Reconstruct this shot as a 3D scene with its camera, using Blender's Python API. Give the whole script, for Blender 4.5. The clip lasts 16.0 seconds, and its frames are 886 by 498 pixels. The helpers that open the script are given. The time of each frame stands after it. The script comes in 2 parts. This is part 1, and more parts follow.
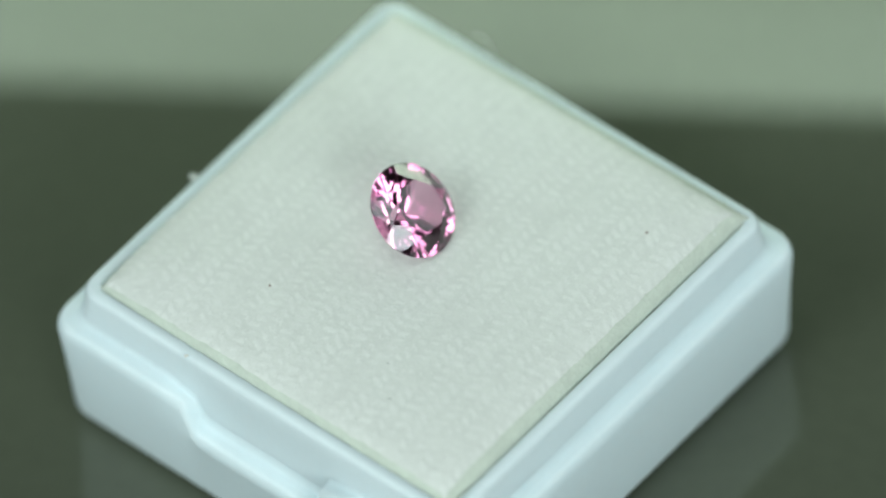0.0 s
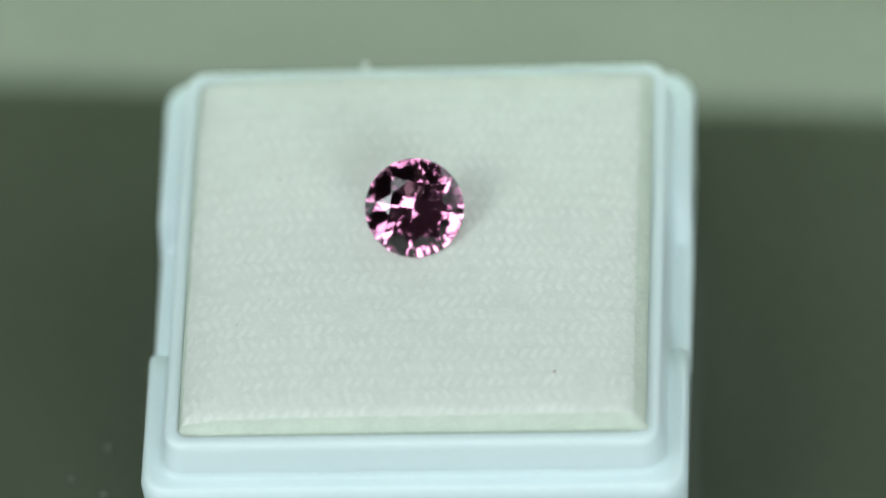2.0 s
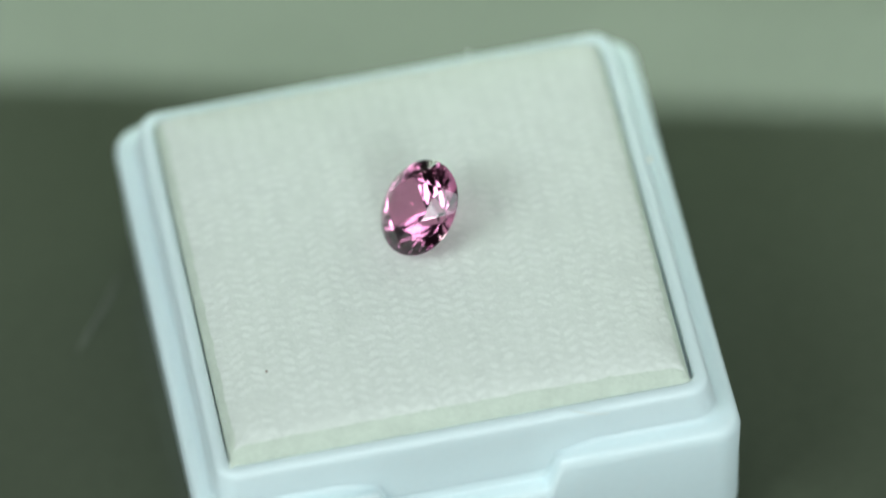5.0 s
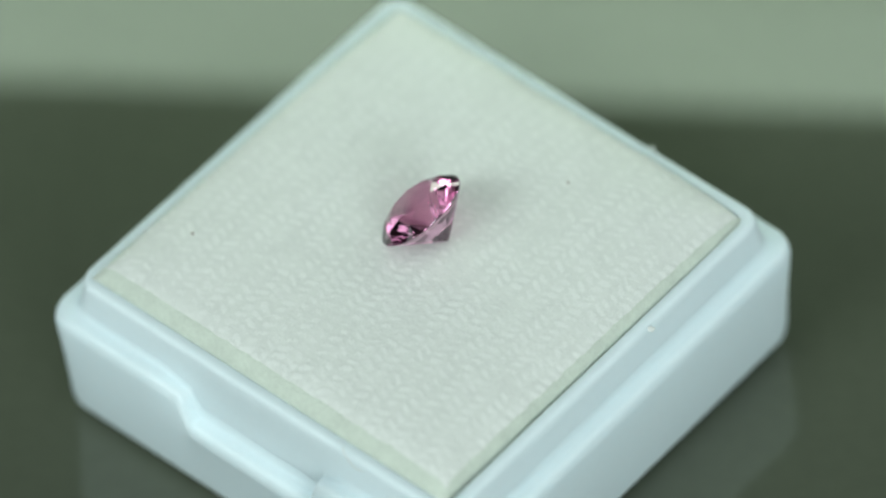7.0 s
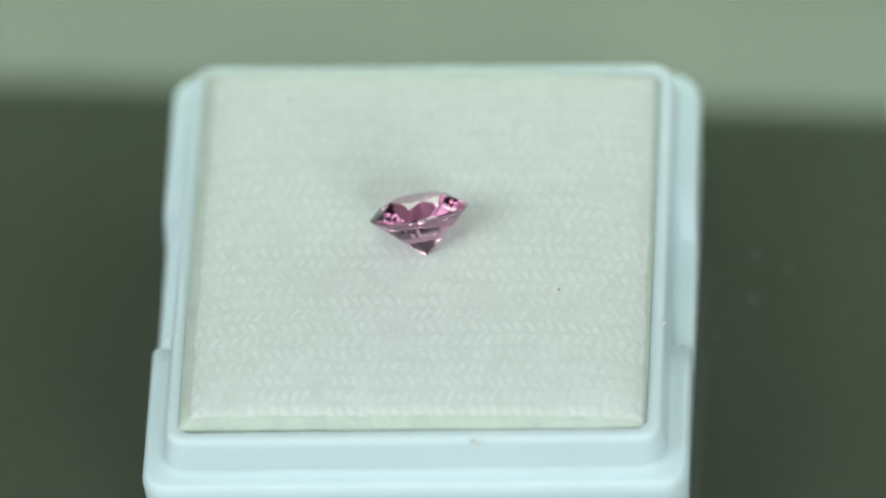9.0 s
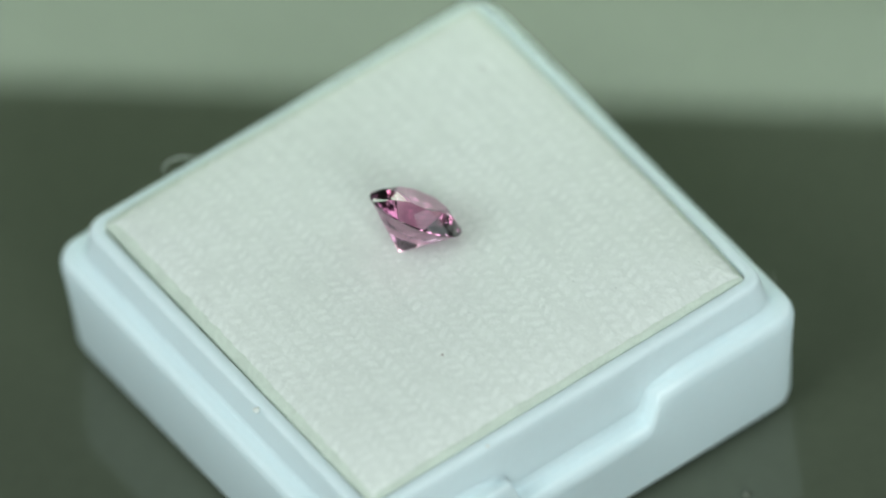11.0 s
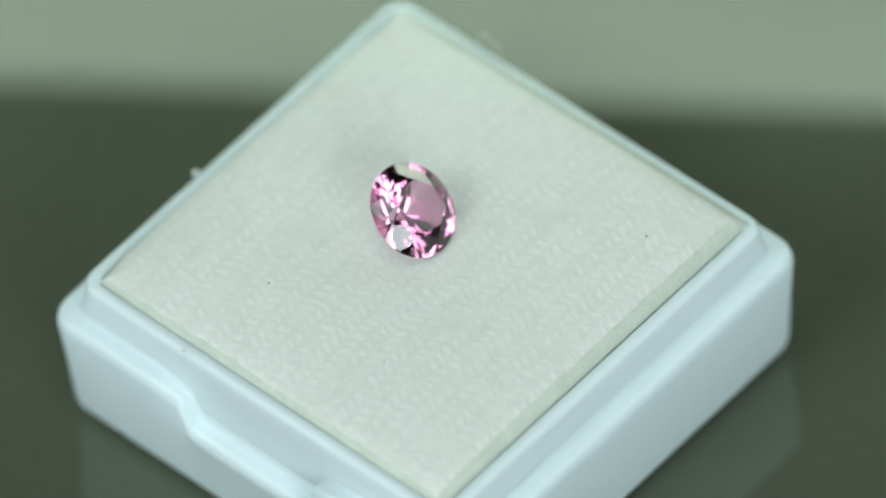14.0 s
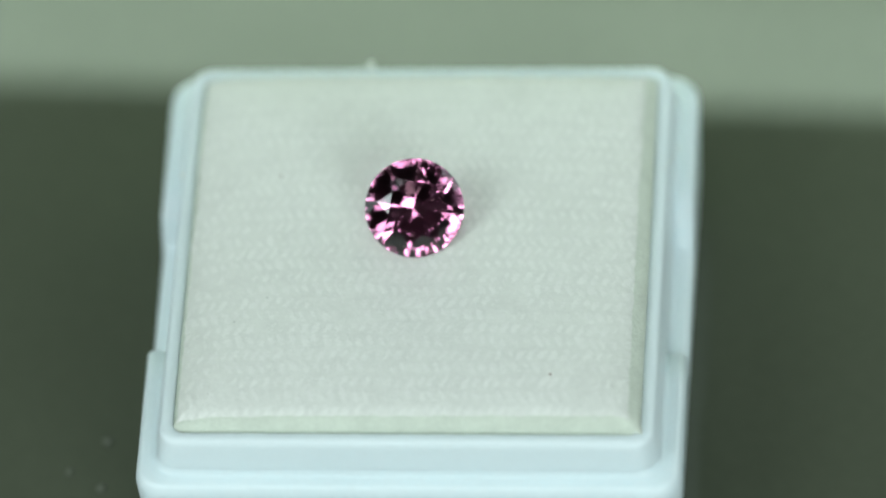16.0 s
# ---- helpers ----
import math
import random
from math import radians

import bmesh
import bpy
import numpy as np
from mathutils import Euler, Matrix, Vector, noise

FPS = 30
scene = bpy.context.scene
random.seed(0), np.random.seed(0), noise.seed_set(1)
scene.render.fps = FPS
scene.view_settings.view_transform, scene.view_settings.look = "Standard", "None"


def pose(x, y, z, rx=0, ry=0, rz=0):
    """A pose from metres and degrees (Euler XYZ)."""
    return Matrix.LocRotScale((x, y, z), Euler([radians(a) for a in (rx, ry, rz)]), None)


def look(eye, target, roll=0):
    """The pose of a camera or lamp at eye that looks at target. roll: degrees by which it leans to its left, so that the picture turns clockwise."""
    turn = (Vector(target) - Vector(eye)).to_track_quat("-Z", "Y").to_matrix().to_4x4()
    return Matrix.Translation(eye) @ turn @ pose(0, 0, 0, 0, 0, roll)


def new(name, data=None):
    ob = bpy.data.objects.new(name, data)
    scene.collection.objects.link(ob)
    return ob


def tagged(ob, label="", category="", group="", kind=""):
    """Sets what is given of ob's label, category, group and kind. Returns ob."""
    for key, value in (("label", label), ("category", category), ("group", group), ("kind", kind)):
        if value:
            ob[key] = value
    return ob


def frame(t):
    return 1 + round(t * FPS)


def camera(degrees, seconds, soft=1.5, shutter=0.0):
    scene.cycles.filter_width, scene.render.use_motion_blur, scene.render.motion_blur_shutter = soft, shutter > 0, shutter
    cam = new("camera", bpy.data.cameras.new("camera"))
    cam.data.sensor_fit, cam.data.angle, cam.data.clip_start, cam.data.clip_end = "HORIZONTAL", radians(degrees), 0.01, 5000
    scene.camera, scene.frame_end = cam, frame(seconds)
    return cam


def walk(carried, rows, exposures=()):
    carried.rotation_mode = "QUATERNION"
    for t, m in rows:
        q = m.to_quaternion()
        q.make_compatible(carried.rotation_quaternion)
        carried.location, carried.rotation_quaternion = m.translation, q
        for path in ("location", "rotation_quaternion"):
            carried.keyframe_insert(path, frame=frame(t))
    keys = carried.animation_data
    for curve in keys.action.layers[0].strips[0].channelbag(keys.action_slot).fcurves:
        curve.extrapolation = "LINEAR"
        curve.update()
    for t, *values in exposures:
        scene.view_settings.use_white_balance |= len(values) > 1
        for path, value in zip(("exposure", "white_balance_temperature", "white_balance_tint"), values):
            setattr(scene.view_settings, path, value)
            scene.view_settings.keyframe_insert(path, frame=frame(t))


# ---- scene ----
MM = 0.001
SPIN = -25.809            # degrees a second, clockwise seen from above
EYE = Vector((1.25, -327.9, 396.6)) * MM
PITCH, ROLL = 49.644, -5.2535

# camera: stands still on its tripod
cam = camera(5.5875, 16.0, soft=2.0)
WAY = Vector((0, math.cos(radians(PITCH)), -math.sin(radians(PITCH))))
CAM_POSE = look(EYE, EYE + WAY, ROLL)
walk(cam, [(0.0, CAM_POSE), (16.0, CAM_POSE)])
cam.data.dof.use_dof = True
cam.data.dof.focus_distance = 0.5016
cam.data.dof.aperture_fstop = 15.0

# world: a dark closed room
world = bpy.data.worlds.new("room_air")
scene.world = world
world.use_nodes = True
world.node_tree.nodes["Background"].inputs[0].default_value = (0.5, 0.56, 0.52, 1)
world.node_tree.nodes["Background"].inputs[1].default_value = 0.02


def lamp(eye, target, size, watts, colour):
    data = bpy.data.lights.new("unseen_area_light", "AREA")
    data.shape, data.size, data.energy, data.color = "SQUARE", size, watts, colour
    ob = new("unseen_area_light", data)
    ob.matrix_world = look(eye, target)
    return ob


TINT = (0.857, 1.0, 1.0)
lamp((-0.375, -0.275, 0.42), (0, 0, 0.01), 0.27, 1.65, TINT)
# added fill lamp, unseen, to lift the box's left wall
lamp((-0.52, -0.04, 0.15), (0, 0, 0.01), 0.32, 0.42, TINT)
lamp((0.50, 0.18, 0.21), (0, 0, 0.01), 0.42, 0.78, TINT)
lamp((0.165, -0.468, 0.22), (0, 0, 0.01), 0.26, 1.62, TINT)
lamp((-0.045, -0.10, 0.62), (0, 0, 0.01), 0.28, 0.76, TINT)
# an added uplight, out of view, that brightens the ceiling and walls
lamp((0.5, -0.2, 0.75), (0.3, 0.0, 1.7), 0.35, 0.9, (0.90, 1.0, 0.97))


# ---- materials ----
def material(name, colour, rough=0.5, spread=0.06, scale=40.0, fine=600.0, bump=0.0, bump_scale=900.0, coat=0.0, ior=1.5, sss=0.0,
             glow=0.0, second=None, rough_spread=0.08):
    m = bpy.data.materials.new(name)
    m.use_nodes = True
    nt = m.node_tree
    b = nt.nodes["Principled BSDF"]
    tc = nt.nodes.new("ShaderNodeTexCoord")

    def noise_node(s, detail):
        n = nt.nodes.new("ShaderNodeTexNoise")
        n.inputs["Scale"].default_value, n.inputs["Detail"].default_value = s, detail
        nt.links.new(tc.outputs["Object"], n.inputs["Vector"])
        return n

    big, small = noise_node(scale, 3), noise_node(fine, 4)
    mix = nt.nodes.new("ShaderNodeMix")
    mix.data_type = "FLOAT"
    mix.inputs[0].default_value = 0.4
    nt.links.new(big.outputs["Fac"], mix.inputs[2])
    nt.links.new(small.outputs["Fac"], mix.inputs[3])
    ramp = nt.nodes.new("ShaderNodeValToRGB")
    low = second if second else tuple(c * (1 - spread) for c in colour)
    high = tuple(min(1, c * (1 + spread)) for c in colour)
    ramp.color_ramp.elements[0].position, ramp.color_ramp.elements[1].position = 0.3, 0.7
    ramp.color_ramp.elements[0].color, ramp.color_ramp.elements[1].color = (*low, 1), (*high, 1)
    nt.links.new(mix.outputs[0], ramp.inputs[0])
    nt.links.new(ramp.outputs[0], b.inputs["Base Color"])
    rr = nt.nodes.new("ShaderNodeMapRange")
    rr.inputs[3].default_value, rr.inputs[4].default_value = max(0.02, rough - rough_spread), min(1, rough + rough_spread)
    nt.links.new(small.outputs["Fac"], rr.inputs[0])
    nt.links.new(rr.outputs[0], b.inputs["Roughness"])
    b.inputs["IOR"].default_value = ior
    b.inputs["Coat Weight"].default_value = coat
    if sss:
        b.inputs["Subsurface Weight"].default_value = sss
        b.inputs["Subsurface Radius"].default_value = (1.0, 1.0, 1.0)
        b.inputs["Subsurface Scale"].default_value = 0.0014
    if glow:
        nt.links.new(ramp.outputs[0], b.inputs["Emission Color"])
        b.inputs["Emission Strength"].default_value = glow
    if bump:
        bn = noise_node(bump_scale, 3)
        bp = nt.nodes.new("ShaderNodeBump")
        bp.inputs["Strength"].default_value = 1.0
        bp.inputs["Distance"].default_value = bump
        nt.links.new(bn.outputs["Fac"], bp.inputs["Height"])
        nt.links.new(bp.outputs["Normal"], b.inputs["Normal"])
    return m


def gem_crown_material():
    """Clear polished face: light that crosses it is tinted, light that it throws back is not."""
    m = bpy.data.materials.new("pink_gem_crown")
    m.use_nodes = True
    g = m.node_tree.nodes["Principled BSDF"]
    g.inputs["Base Color"].default_value = (0.90, 0.44, 0.645, 1)
    g.inputs["Transmission Weight"].default_value = 1.0
    g.inputs["Roughness"].default_value = 0.0
    g.inputs["IOR"].default_value = 1.73
    return m


def gem_pavilion_material():
    """The lower facets, which tint the light at every bounce inside the stone."""
    m = bpy.data.materials.new("pink_gem_pavilion")
    m.use_nodes = True
    nt = m.node_tree
    nt.nodes.clear()
    out = nt.nodes.new("ShaderNodeOutputMaterial")
    g = nt.nodes.new("ShaderNodeBsdfGlass")
    g.inputs["Color"].default_value = (0.98, 0.80, 0.90, 1)
    g.inputs["Roughness"].default_value = 0.0
    g.inputs["IOR"].default_value = 1.73
    nt.links.new(g.outputs[0], out.inputs[0])
    return m


PLASTIC = material("milky_plastic", (0.74, 0.84, 0.87), rough=0.38, spread=0.02, scale=120, fine=2500, bump=0.00001, bump_scale=1500, sss=0.5)
PAD = material("pad_thread", (0.765, 0.775, 0.728), rough=0.95, spread=0.05, scale=1600, fine=4500, bump=0.000025, bump_scale=5000)
PAD_GROUND = material("pad_ground", (0.715, 0.727, 0.677), rough=0.95, spread=0.06, scale=900, fine=4500, bump=0.000025, bump_scale=5000)
FUZZ = material("white_fibre", (0.78, 0.80, 0.76), rough=0.9, spread=0.03, scale=900)
PAD_SIDE = material("pad_foam", (0.62, 0.665, 0.575), rough=0.95, spread=0.10, scale=700, fine=4000, bump=0.00008, bump_scale=4000)
GEM_CROWN, GEM_PAVILION = gem_crown_material(), gem_pavilion_material()
DISC = material("dark_acrylic", (0.080, 0.091, 0.063), rough=0.035, spread=0.10, scale=25, fine=900, ior=1.52, rough_spread=0.015)
LINT = material("lint", (0.72, 0.75, 0.71), rough=0.9, spread=0.1, scale=800)
DUST = material("dust", (0.115, 0.125, 0.095), rough=0.95, spread=0.2, scale=2000)
HAIR = material("grey_hair", (0.20, 0.21, 0.175), rough=0.9, spread=0.1, scale=900)
SPECK = material("brown_speck", (0.20, 0.10, 0.07), rough=0.9, spread=0.2, scale=2000)
DIFFUSER = material("lit_diffuser", (0.78, 1.0, 0.78), rough=0.6, spread=0.0, scale=30, fine=90, glow=4.6, second=(0.60, 0.78, 0.61))
HOUSING = material("white_housing", (0.72, 0.73, 0.71), rough=0.5, scale=30)
BLACK = material("black_plastic", (0.03, 0.03, 0.032), rough=0.45, scale=60)
TABLE = material("grey_table", (0.06, 0.06, 0.058), rough=0.55, spread=0.12, scale=12, fine=200)
WALL = material("wall_paint", (0.19, 0.205, 0.187), rough=0.85, spread=0.04, scale=3, fine=90)
FLOOR = material("floor_board", (0.20, 0.15, 0.10), rough=0.6, spread=0.2, scale=4, fine=80)


# ---- mesh helpers ----
def part(name, bm, mats, parent=None, label="", smooth=False):
    """Links a bmesh as one mesh object, under a thing if one is given."""
    me = bpy.data.meshes.new(name)
    bmesh.ops.recalc_face_normals(bm, faces=bm.faces)
    if smooth:
        for f in bm.faces:
            f.smooth = True
    bm.to_mesh(me)
    bm.free()
    for m in mats if isinstance(mats, (list, tuple)) else [mats]:
        me.materials.append(m)
    ob = new(name, me)
    if parent:
        ob.parent = parent
    if label:
        ob["label"] = label
    return ob


def empty(name, m=None):
    ob = new(name)
    ob.empty_display_size = 0.01
    if m is not None:
        ob.matrix_world = m
    return ob


def box_bm(x0, x1, y0, y1, z0, z1, bevel=0.0, segments=2):
    bm = bmesh.new()
    bmesh.ops.create_cube(bm, size=1.0)
    for v in bm.verts:
        v.co = Vector(((x0 + x1) / 2 + v.co.x * (x1 - x0), (y0 + y1) / 2 + v.co.y * (y1 - y0), (z0 + z1) / 2 + v.co.z * (z1 - z0)))
    if bevel:
        bmesh.ops.bevel(bm, geom=list(bm.edges), offset=bevel, segments=segments, affect="EDGES", profile=0.5)
    return bm


def rounded_square(half, radius, side_steps, corner_steps=8):
    """Points round a square with rounded corners; the points of each side lie at given shares of it."""
    pts = []
    for k in range(4):
        a = k * math.pi / 2
        c, s = math.cos(a), math.sin(a)
        flat = half - radius
        local = [(half, q * flat) for q in side_steps]
        local += [(flat + radius * math.cos(j / corner_steps * math.pi / 2), flat + radius * math.sin(j / corner_steps * math.pi / 2))
                  for j in range(1, corner_steps)]
        pts += [(c * x - s * y, s * x + c * y, k) for x, y in local]
    return pts


def tube_bm(points, radius, sides=6, taper=0.3):
    bm = bmesh.new()
    rings = []
    pts = [Vector(p) for p in points]
    for i, p in enumerate(pts):
        d = (pts[min(i + 1, len(pts) - 1)] - pts[max(i - 1, 0)]).normalized()
        a = d.cross(Vector((0.3, 0.2, 1))).normalized()
        b = d.cross(a)
        end = abs(2 * i / (len(pts) - 1) - 1)
        r = radius * (1 - (1 - taper) * end ** 3)
        rings.append([bm.verts.new(p + r * (a * math.cos(k * math.tau / sides) + b * math.sin(k * math.tau / sides))) for k in range(sides)])
    for r0, r1 in zip(rings, rings[1:]):
        for k in range(sides):
            bm.faces.new((r0[k], r0[(k + 1) % sides], r1[(k + 1) % sides], r1[k]))
    bm.faces.new(rings[0])
    bm.faces.new(rings[-1])
    return bm


# ---- an added room round the table, out of the picture; grey keeps reflections dark ----
def slab(name, x0, x1, y0, y1, z0, z1, m, label):
    return tagged(part(name, box_bm(x0, x1, y0, y1, z0, z1), m), label, name.split("_")[0], kind="structure")


slab("floor", -1.6, 1.6, -1.8, 1.6, -0.86, -0.78, FLOOR, "brown wooden floor of the dim room")
slab("wall_north", -1.6, 1.6, 1.6, 1.7, -0.78, 1.7, WALL, "added grey wall, out of view")
slab("wall_south", -1.6, 1.6, -1.9, -1.8, -0.78, 1.7, WALL, "added grey wall, out of view")
slab("wall_east", 1.6, 1.7, -1.9, 1.7, -0.78, 1.7, WALL, "added grey wall, out of view")
slab("wall_west", -1.7, -1.6, -1.9, 1.7, -0.78, 1.7, WALL, "added grey wall, out of view")
slab("ceiling", -1.7, 1.7, -1.9, 1.7, 1.7, 1.78, WALL, "added grey ceiling, out of view")


def table():
    ob = empty("table", pose(0, 0, -0.016))
    part("tabletop", box_bm(-0.6, 0.6, -0.55, 0.45, -0.03, 0, 0.003), TABLE, ob)
    for x in (-0.55, 0.55):
        for y in (-0.5, 0.4):
            part("leg", box_bm(x - 0.025, x + 0.025, y - 0.025, y + 0.025, -0.764, -0.03, 0.003), TABLE, ob)
    return tagged(ob, "plain grey table under the turntable", "table")


table()


PANEL_Y = 0.0465


def light_panel():
    """A lit panel behind the turntable; its top edge is mirrored in the dark disc."""
    ob = empty("light_panel", pose(0.0021, PANEL_Y, -0.016, 0, 0, -9.9))
    part("housing", box_bm(-0.050, 0.050, 0.002, 0.008, 0.0340, 0.0468, 0.0012), HOUSING, ob)
    part("diffuser", box_bm(-0.046, 0.046, 0.0, 0.002, 0.0353, 0.04545, 0.0003), DIFFUSER, ob, "glowing greenish-white diffuser")
    for x in (-0.046, 0.046):
        part("stand_leg", box_bm(x - 0.003, x + 0.003, 0.0025, 0.0075, 0.003, 0.0340, 0.0008), BLACK, ob)
        part("stand_foot", box_bm(x - 0.005, x + 0.005, 0.002, 0.035, 0.0, 0.003, 0.0008), BLACK, ob)
    return tagged(ob, "slim glowing light panel on two black legs", "lamp")


light_panel()


# ---- the turning things ----
turning = []


def turntable():
    ob = empty("turntable", pose(0, 0, 0))
    bm = bmesh.new()
    rings = []
    n = 128
    for r, z in ((0.0530, -0.0030), (0.0540, -0.0022), (0.0540, -0.0008), (0.0534, 0.0)):
        rings.append([bm.verts.new((r * math.cos(k * math.tau / n), r * math.sin(k * math.tau / n), z)) for k in range(n)])
    for r0, r1 in zip(rings, rings[1:]):
        for k in range(n):
            bm.faces.new((r0[k], r0[(k + 1) % n], r1[(k + 1) % n], r1[k]))
    bm.faces.new(rings[0])
    bm.faces.new(rings[-1])
    part("plate", bm, DISC, ob, "glossy dark olive-black plate")
    bm = bmesh.new()
    bmesh.ops.create_cone(bm, cap_ends=True, segments=96, radius1=0.047, radius2=0.045, depth=0.0128)
    for v in bm.verts:
        v.co.z -= 0.0096
    part("base", bm, BLACK, ob, "black plastic turntable base")
    turning.append(ob)
    return tagged(ob, "round turntable with a glossy dark plate", "turntable")


turntable()

# box: outer half width and heights in millimetres
HALF, LEDGE, LIP_TOP, LIP_OUT, LIP_IN, NOTCH = 15.12, 8.4, 10.78, 14.08, 12.86, 2.3
BOX_YAW, BOX_X, BOX_Y = 45.8, -0.106, -0.2185
BOX_POSE = pose(0, 0, 0, 0, 0, BOX_YAW) @ pose(BOX_X * MM, BOX_Y * MM, 0)


def gem_box():
    """The lower half of a small snap box: outer wall, ledge with a thumb notch on two sides, raised inner lip."""
    ob = empty("gem_box", BOX_POSE)
    n0, n1 = 4.2, 5.2                       # where the notch steps up, along the side
    base = HALF - 1.5
    shares = [-1, -0.85, -0.7, -0.55, -n1 / base, -(n0 + 0.66) / base, -(n0 + 0.33) / base, -n0 / base, -0.2, 0,
              0.2, n0 / base, (n0 + 0.33) / base, (n0 + 0.66) / base, n1 / base, 0.55, 0.7, 0.85, 1]
    # half width, corner radius, height, and how far the ring sinks in the notch
    profile = [(13.55, 1.0, 0.0, 0), (14.02, 1.2, 0.14, 0), (14.38, 1.35, 0.42, 0), (14.64, 1.42, 0.82, 0), (14.78, 1.55, 1.35, 0),
               (HALF - 0.19, 1.6, LEDGE - 3.6, 0.0), (HALF - 0.03, 1.6, LEDGE - 0.80, 1), (HALF - 0.08, 1.58, LEDGE - 0.45, 1), (HALF - 0.18, 1.54, LEDGE - 0.19, 1),
               (HALF - 0.30, 1.45, LEDGE - 0.03, 1), (HALF - 0.48, 1.42, LEDGE + 0.02, 1), (HALF - 0.72, 1.38, LEDGE + 0.04, 1), (HALF - 0.96, 1.34, LEDGE + 0.08, 1),
               (HALF - 1.10, 1.31, LEDGE + 0.18, 0.97), (HALF - 1.20, 1.3, LEDGE + 0.40, 0.85), (HALF - 1.28, 1.28, LEDGE + 0.85, 0.45),
               (LIP_OUT - 0.34, 1.25, LIP_TOP - 0.75, 0.1), (LIP_OUT - 0.40, 1.22, LIP_TOP - 0.40, 0), (LIP_OUT - 0.47, 1.18, LIP_TOP - 0.18, 0),
               (LIP_OUT - 0.60, 1.08, LIP_TOP - 0.05, 0), (LIP_OUT - 0.80, 0.9, LIP_TOP, 0),
               (LIP_IN + 0.14, 0.75, LIP_TOP, 0), (LIP_IN + 0.06, 0.68, LIP_TOP - 0.04, 0), (LIP_IN + 0.01, 0.62, LIP_TOP - 0.14, 0), (LIP_IN, 0.6, 8.3, 0)]
    loft("shell", profile[:15], shares, n0, n1, ob)
    loft("lip", profile[14:], shares, n0, n1, ob)
    part("inner_floor", box_bm(-0.01284, 0.01284, -0.01284, 0.01314, 0.0080, 0.0099), PLASTIC, ob)
    turning.append(ob)
    return tagged(ob, "open milky blue-white plastic gem box on the dark turntable", "box")


def loft(name, profile, shares, n0, n1, ob):
    bm = bmesh.new()
    rings = []
    for half, radius, z, sink in profile:
        ring = []
        for x, y, k in rounded_square(half, radius, shares):
            along = abs(y) if k in (0, 2) else 99
            depth = min(1, max(0, (n1 - along) / (n1 - n0)))
            depth = depth * depth * (3 - 2 * depth)
            if abs(x) < half - radius or k in (1, 3):
                depth = 0
            if y > 0:                       # one moulded corner stands out a little
                y += 0.08 * (y / HALF) + 0.32 * (y / HALF) * (x / HALF + 1) / 2
            ring.append(bm.verts.new((x * MM, y * MM, (z - NOTCH * sink * depth) * MM)))
        rings.append(ring)
    n = len(rings[0])
    for r0, r1 in zip(rings, rings[1:]):
        for k in range(n):
            bm.faces.new((r0[k], r0[(k + 1) % n], r1[(k + 1) % n], r1[k]))
    if name == "shell":
        bm.faces.new(rings[0])
    part(name, bm, PLASTIC, ob, smooth=True)


gem_box()


PAD_TOP = 12.36


def pad_height(x, y):
    """Height of the pad's top, millimetres; slightly domed, with rounded edges."""
    u, v = (x / 12.6) ** 2, (y / 12.6) ** 2
    sag = 0.16 * max(0.0, -x - y) / 24.9 + 0.34 * max(0.0, -x) / 12.6 * u + 0.26 * max(0.0, y) / 12.6 * v
    return PAD_TOP - 0.5 * (u ** 8 + v ** 8) ** 0.25 - 0.2 * (u ** 24 + v ** 24) ** 0.75 - sag * (u ** 6 + v ** 6) ** (1 / 6)


def round_corner(x, y, half, r):
    """Draws the corners of a square outline in to a radius, fading towards its middle."""
    u = max(abs(x), abs(y)) / half
    if u < 0.3:
        return x, y
    px, py, c = abs(x) / u - half + r, abs(y) / u - half + r, half - r
    if min(px, py) <= 0:
        return x, y
    k = r / math.hypot(px, py)
    w = u ** 6
    return x + math.copysign((px * k - px) * w, x), y + math.copysign((py * k - py) * w, y)


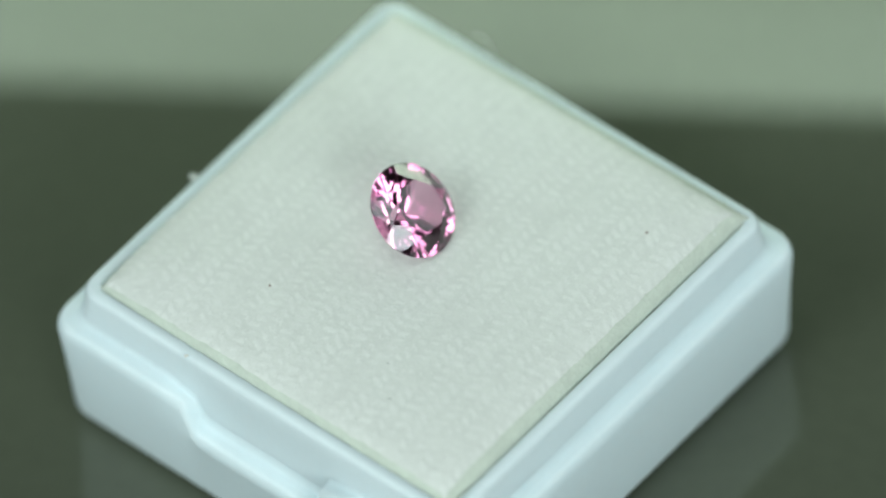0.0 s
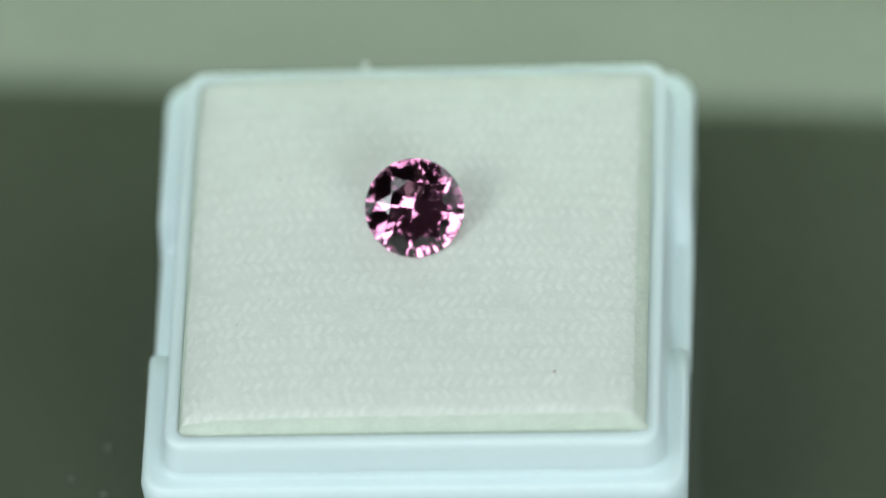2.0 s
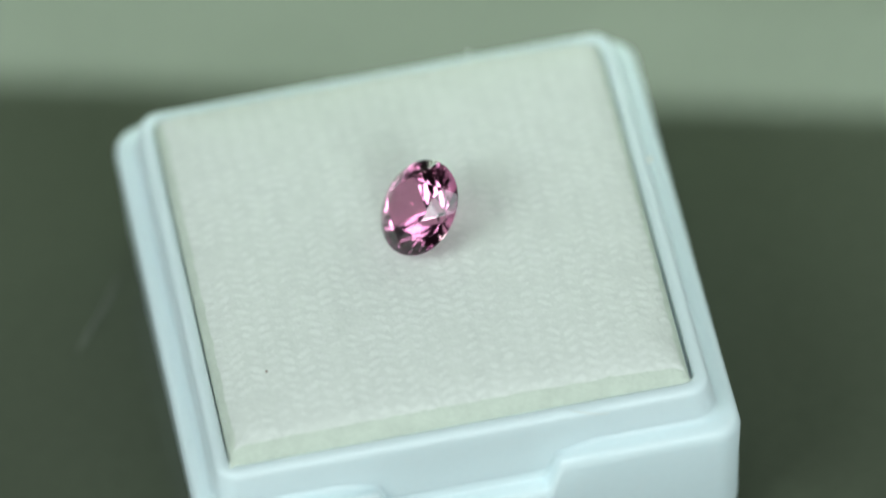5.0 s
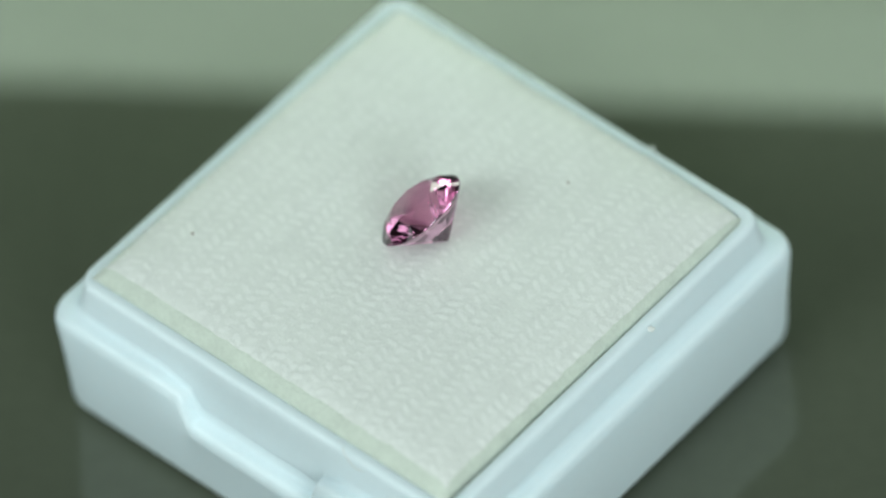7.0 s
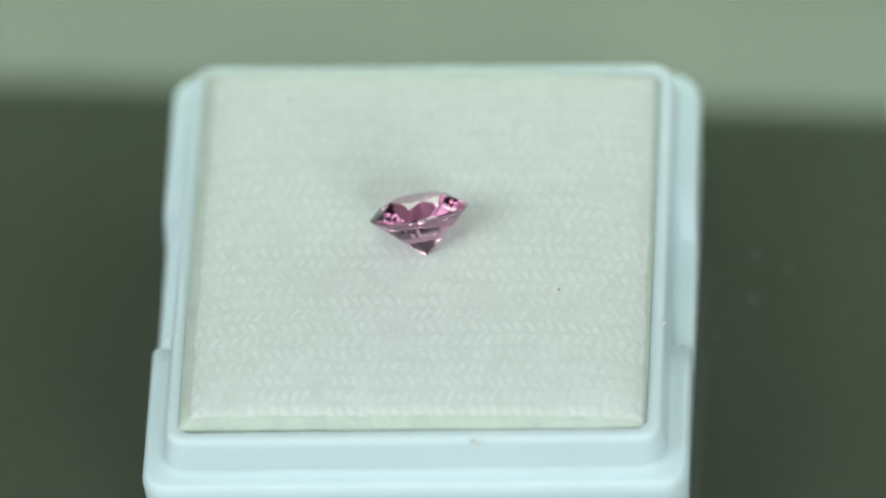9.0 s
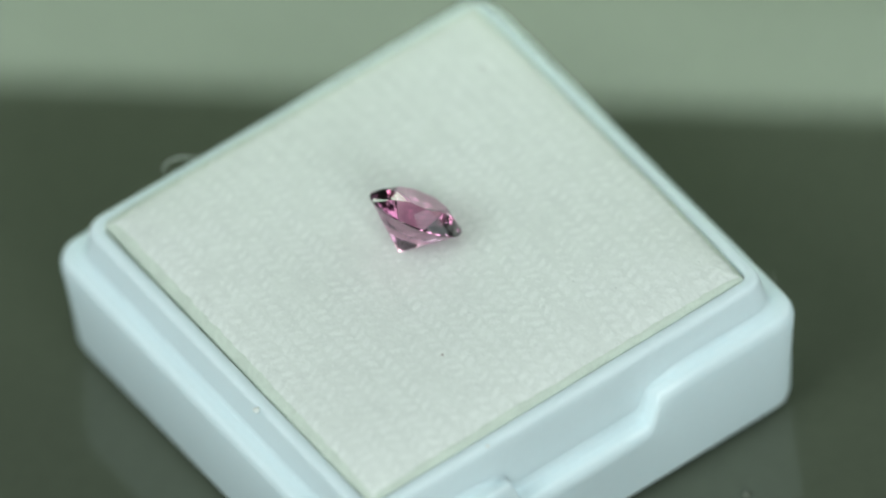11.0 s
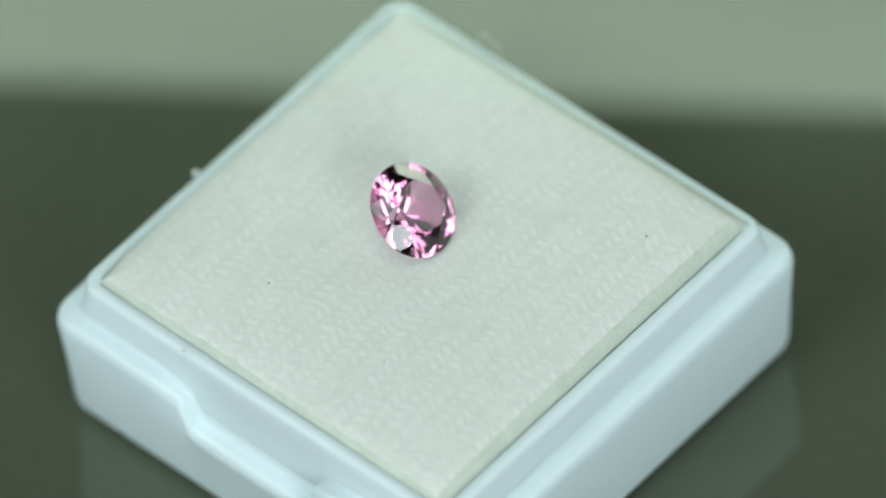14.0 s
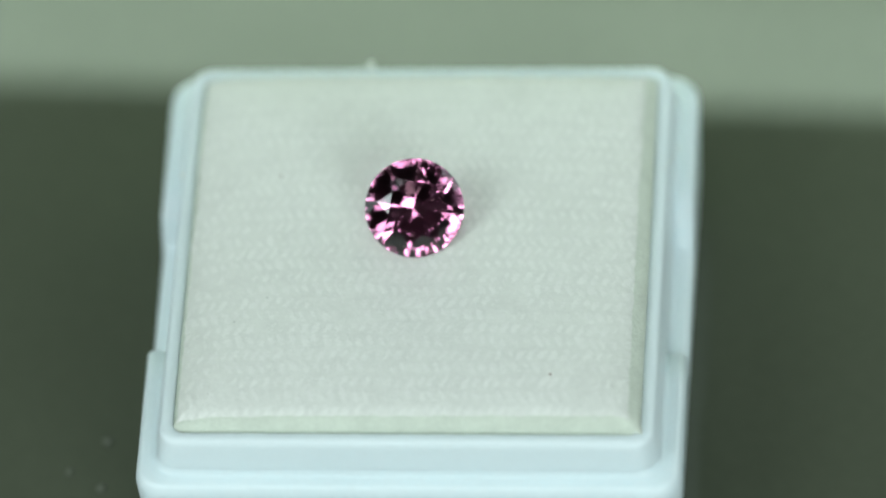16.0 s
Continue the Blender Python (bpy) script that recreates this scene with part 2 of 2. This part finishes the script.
def foam_pad():
    ob = empty("foam_pad", BOX_POSE)
    n, half = 360, 12.6
    bm = bmesh.new()
    grid, light, dither = [], [], random.Random(8)
    cx, cy, kx, ky = -0.20, 0.14, 0.985, 0.988
    for j in range(n + 1):
        row = []
        for i in range(n + 1):
            x, y = half * (2 * i / n - 1), half * (2 * j / n - 1)
            wob = 0.06 * noise.noise((x * 0.5, y * 0.5, 3.0)) + 0.05 * noise.noise((x * 3, y * 3, 7.0))
            # knitted rows of small slanted stitches, leaning to and fro from row to row, worn flat in patches
            bend = 0.10 * noise.noise((x * 0.4, y * 0.4, 21.0)) + 0.05 * noise.noise((x * 1.7, y * 1.7, 27.0))
            row_at = (y + bend) / 0.92
            lean = abs((row_at / 2) % 1.0 - 0.5) * 2
            shift = 0.3 * math.sin(math.floor(row_at) * 2.4)
            stitch = math.cos((x / 0.62 + shift + 0.6 * lean + 0.25 * noise.noise((x * 0.8, y * 0.8, 31.0))) * math.tau) * 0.5 + 0.5
            thread = stitch * (0.06 + 0.94 * math.sin(row_at % 1.0 * math.pi))
            soft = max(0.12, 0.62 + 0.8 * noise.noise((x * 0.45, y * 0.45, 11.0)))
            fleck = max(0.1, 0.75 + 1.1 * noise.noise((x * 1.9, y * 1.4, 17.0)))
            relief = 0.034 * thread * soft * fleck + wob * 0.3 - 0.02
            relief += 0.012 * noise.noise((x * 7, y * 7, 1.0))
            # pressed flat round the stone
            flat = min(1.0, max(0.0, (4.6 - math.hypot(x, y)) / 1.4))
            relief = relief * (1 - flat) + (min(relief, 0.0) - 0.02) * flat
            z = pad_height(x, y) + relief
            light.append(thread * soft * fleck + dither.uniform(-0.16, 0.16))
            grow = 1 + 0.007 * noise.noise((x * 1.3, y * 1.3, 5.0)) + 0.004 * noise.noise((x * 4, y * 4, 9.0))
            px, py = round_corner(x * grow, y * grow, half, 0.35)
            row.append(bm.verts.new(((cx + px * kx) * MM, (cy + py * ky) * MM, z * MM)))
        grid.append(row)
    for j in range(n):
        for i in range(n):
            f = bm.faces.new((grid[j][i], grid[j][i + 1], grid[j + 1][i + 1], grid[j + 1][i]))
            f.material_index = 0 if light[j * (n + 1) + i] > 0.22 else 1
    part("fibre_top", bm, [PAD, PAD_GROUND], ob, "white stitched fibre surface", smooth=True)
    # the foam under it
    bm = bmesh.new()
    rings = []
    m = 60
    for inset, drop in ((0.45, 0.09), (0.0, 0.10), (0.0, 0.3), (0.03, 0.6), (0.0, 1.0), (0.0, 1.75), (0.0, 3.0)):
        ring = []
        for k in range(4 * m):
            s, q = divmod(k, m)
            a, h = 2 * q / m - 1, half - inset
            x, y = ((h * a, -h), (h, h * a), (-h * a, h), (-h, -h * a))[s]
            j = 0.11 * min(1.0, drop / 0.3) * noise.noise((x * 2.5, y * 2.5, drop * 3))
            grow = (half - 0.03 + j * 0.8) / half
            px, py = round_corner(x * grow, y * grow, half * grow, 0.35)
            # the foam swells out under its skin until it meets the lip
            wide = 12.9 / half
            qx, qy = round_corner(x * wide, y * wide + 0.06, 12.9, 0.6)
            w = min(1.0, drop / 0.6)
            # on one side it stays clear of it
            wy = w * (1 - 0.12 * min(1.0, max(0.0, (-y / half - 0.88) / 0.1)))
            px, py = (cx + px * kx) * (1 - w) + qx * w, (cy + py * ky) * (1 - wy) + qy * wy
            ring.append(bm.verts.new((px * MM, py * MM, max(9.92, pad_height(x, y) - drop) * MM)))
        rings.append(ring)
    for r0, r1 in zip(rings, rings[1:]):
        for k in range(4 * m):
            bm.faces.new((r0[k], r0[(k + 1) % (4 * m)], r1[(k + 1) % (4 * m)], r1[k]))
    bm.faces.new(rings[-1])
    part("foam_core", bm, PAD_SIDE, ob, "pale green foam edge", smooth=True)
    # loose fibres standing off the surface
    rng = random.Random(5)
    verts, faces = [], []
    for k in range(140):
        x, y = rng.uniform(-half, half), rng.uniform(-half, half)
        if k % 3:
            side = rng.choice((-1, 1)) * (half - rng.uniform(0.3, 0.9))
            x, y = (side, y) if rng.random() < 0.5 else (x, side)
        if math.hypot(x, y) < 3.5:
            continue
        a, ln, lift = rng.uniform(0, math.tau), rng.uniform(0.25, 0.8), rng.uniform(0.0, 0.012)
        dx, dy, wd = math.cos(a) * ln / 3, math.sin(a) * ln / 3, 0.011
        start = len(verts)
        for q in range(4):
            px, py = x + dx * q + rng.uniform(-0.05, 0.05), y + dy * q + rng.uniform(-0.05, 0.05)
            px, py = round_corner(max(-half, min(half, px)), max(-half, min(half, py)), half, 0.35)
            px, py = px * kx, py * ky
            pz = pad_height(px, py) + 0.015 + lift * (q * (3 - q)) / 2
            for ox, oz in ((-1, 0), (1, 0), (0, 1.6)):
                verts.append(((cx + px - math.sin(a) * wd * ox) * MM, (cy + py + math.cos(a) * wd * ox) * MM, (pz + wd * oz) * MM))
        for q in range(3):
            b0 = start + 3 * q
            for e in range(3):
                faces.append((b0 + e, b0 + (e + 1) % 3, b0 + 3 + (e + 1) % 3, b0 + 3 + e))
    me = bpy.data.meshes.new("fuzz")
    me.from_pydata(verts, [], faces)
    me.materials.append(FUZZ)
    fuzz = new("fuzz", me)
    fuzz.parent = ob
    tagged(fuzz, "fine loose white fibres", kind="stuff")
    turning.append(ob)
    return tagged(ob, "square white fibre-topped foam pad in the gem box", "pad")


foam_pad()

# gem: rests on its pavilion, so the table leans
GEM_R, GEM_TILT, GEM_LEAN = 2.76, 41.0, -30.7
GEM_X, GEM_Y = -0.25, 0.04
GEM_PHASE = 4.0


def gemstone():
    """A round brilliant: table, stars, bezels, upper halves, girdle, lower halves, pavilion mains."""
    r, rt, hc, hg, depth, rl = 1.0, 0.56, 0.30, 0.03, math.tan(radians(41.0)), 0.24
    rs = 0.79
    c8 = math.cos(math.pi / 8)
    hs = hc * (1 - rs * c8) / (1 - rt)

    def ring(radius, z, count, turn=0.0):
        return [bm.verts.new((radius * math.cos(math.tau * (k + turn) / count) * GEM_R * MM, radius * math.sin(math.tau * (k + turn) / count) * GEM_R * MM,
                              z * GEM_R * MM)) for k in range(count)]

    bm = bmesh.new()
    top = ring(rt, hg + hc, 8)
    star = ring(rs, hg + hs, 8, 0.5)
    upper = ring(r, hg, 32)
    lower = ring(r, 0.0, 32)
    low = ring(rl, -depth * (1 - rl * c8), 8, 0.5)
    culet = bm.verts.new((0, 0, -depth * GEM_R * MM))
    bm.faces.new(top)
    for k in range(8):
        n = (k + 1) % 8
        bm.faces.new((top[k], star[k], top[n]))
        bm.faces.new((top[k], star[k - 1], upper[4 * k], star[k]))
        g = [upper[(4 * k + j) % 32] for j in range(5)]
        bm.faces.new((star[k], g[0], g[1], g[2]))
        bm.faces.new((star[k], g[2], g[3], g[4]))
        h = [lower[(4 * k + j) % 32] for j in range(5)]
        bm.faces.new((low[k], h[2], h[1], h[0]))
        bm.faces.new((low[k], h[4], h[3], h[2]))
        bm.faces.new((culet, low[k], lower[4 * k], low[k - 1]))
    for k in range(32):
        bm.faces.new((lower[k], lower[(k + 1) % 32], upper[(k + 1) % 32], upper[k]))
    bm.verts.index_update()
    bmesh.ops.recalc_face_normals(bm, faces=bm.faces)
    ob = empty("gemstone")
    for name, lo, hi in (("crown", hg * 0.9, 9), ("girdle", 0.2 * hg, hg * 0.9), ("pavilion", -9, 0.2 * hg)):
        verts, faces, seen = [], [], {}
        for f in bm.faces:
            if lo < f.calc_center_median().z / (GEM_R * MM) <= hi:
                for v in f.verts:
                    if v.index not in seen:
                        seen[v.index] = len(verts)
                        verts.append(v.co.copy())
                faces.append([seen[v.index] for v in f.verts])
        me = bpy.data.meshes.new(name)
        me.from_pydata(verts, [], faces)
        me.materials.append(GEM_PAVILION if name == "pavilion" else GEM_CROWN)
        piece = new(name, me)
        piece.parent = ob
    bm.free()
    height = PAD_TOP + GEM_R * math.sin(radians(GEM_TILT)) + 0.02
    carrier = pose(GEM_X * MM, GEM_Y * MM, height * MM, 0, 0, GEM_LEAN) @ pose(0, 0, 0, 0, GEM_TILT, 0) @ pose(0, 0, 0, 0, 0, GEM_PHASE)
    ob.matrix_world = carrier
    turning.append(ob)
    return tagged(ob, "round brilliant-cut pink gemstone leaning on the white pad", "gemstone")


gemstone()


def local(x, y, z):
    return BOX_POSE @ Vector((x * MM, y * MM, z * MM))


def lint(points, radius, label, name="lint_fibre", m=None):
    ob = part(name, tube_bm(points, radius * MM), m or LINT, None, smooth=True)
    turning.append(ob)
    return tagged(ob, label, "lint")


Z = LIP_TOP
lint([local(13.2, 6.0, Z), local(13.6, 6.3, Z + 0.12), local(13.9, 6.7, Z + 0.26), local(14.1, 7.2, Z + 0.28), local(14.2, 7.7, Z + 0.2),
      local(14.1, 8.0, Z + 0.06), local(13.9, 8.2, Z - 0.05)], 0.03, "curled pale lint fibre on the box's lip")
lint([Vector(p) * MM for p in ((3.6, -19.3, 0.08), (4.7, -19.05, 0.1), (6.2, -18.6, 0.12), (7.6, -18.4, 0.12), (8.8, -18.1, 0.1), (9.6, -18.0, 0.08))],
     0.085, "pale hair-thin fibre on the dark turntable", m=HAIR)


def crumb(name, p, size, m, label):
    bm = bmesh.new()
    bmesh.ops.create_icosphere(bm, subdivisions=2, radius=size * MM)
    for v in bm.verts:
        v.co *= 1 + 0.5 * noise.noise(v.co * 3000 / size + Vector(p))
        v.co.z *= 0.5
        v.co += Vector(p) * MM
    ob = part(name, bm, m, None, smooth=True)
    turning.append(ob)
    return tagged(ob, label, "lint" if m is FUZZ else "dust")


for p, s in (((-13.5, 26.6, 0.06), 0.15), ((-8.86, -16.6, 0.1), 0.28), ((-8.7, -19.56, 0.1), 0.2), ((-9.24, -13.2, 0.1), 0.24), ((-6.57, -19.0, 0.1), 0.26)):
    crumb("dust_speck", p, s, DUST, "faint grey dust speck on the dark turntable")
for x, y in ((-3.5, 13.98), (-13.62, 5.6)):
    q = local(x, y, Z - 0.06 if y > 10 else Z + 0.04) / MM
    crumb("lint_tuft", tuple(q), 0.2 if y > 10 else 0.12, FUZZ, "tiny white tuft caught on the box's lip")
# the last one is a pale crumb that stands for a sparkle
for x, y, size, m, kind, label in ((12.6, -1.41, 0.075, SPECK, "brown_speck", "tiny brown speck on the white pad"),
                                   (-8.49, -2.8, 0.065, SPECK, "brown_speck", "tiny brown speck on the white pad"),
                                   (-2.35, -9.12, 0.032, DUST, "grey_speck", "tiny grey speck in the pad's fibres"),
                                   (-2.41, -11.49, 0.032, DUST, "grey_speck", "tiny grey speck in the pad's fibres"),
                                   (0.33, -15.72, 0.032, DUST, "grey_speck", "tiny grey speck in the pad's fibres"),
                                   (16.35, -1.55, 0.07, LINT, "sparkle_speck", "tiny white crumb drawn for a sparkle at the pad's edge")):
    on_pad = BOX_POSE.inverted() @ Vector((x * MM, y * MM, 0)) / MM
    crumb(kind, (x, y, pad_height(on_pad.x, on_pad.y) + 0.02), size, m, label)


# ---- motion of the turning things ----
def motions():
    for ob in turning:
        first = ob.matrix_world.copy() if ob.parent is None else ob.matrix_basis.copy()
        rows = [(0.5 * k, pose(0, 0, 0, 0, 0, SPIN * 0.5 * k) @ first) for k in range(33)]
        walk(ob, rows)


motions()
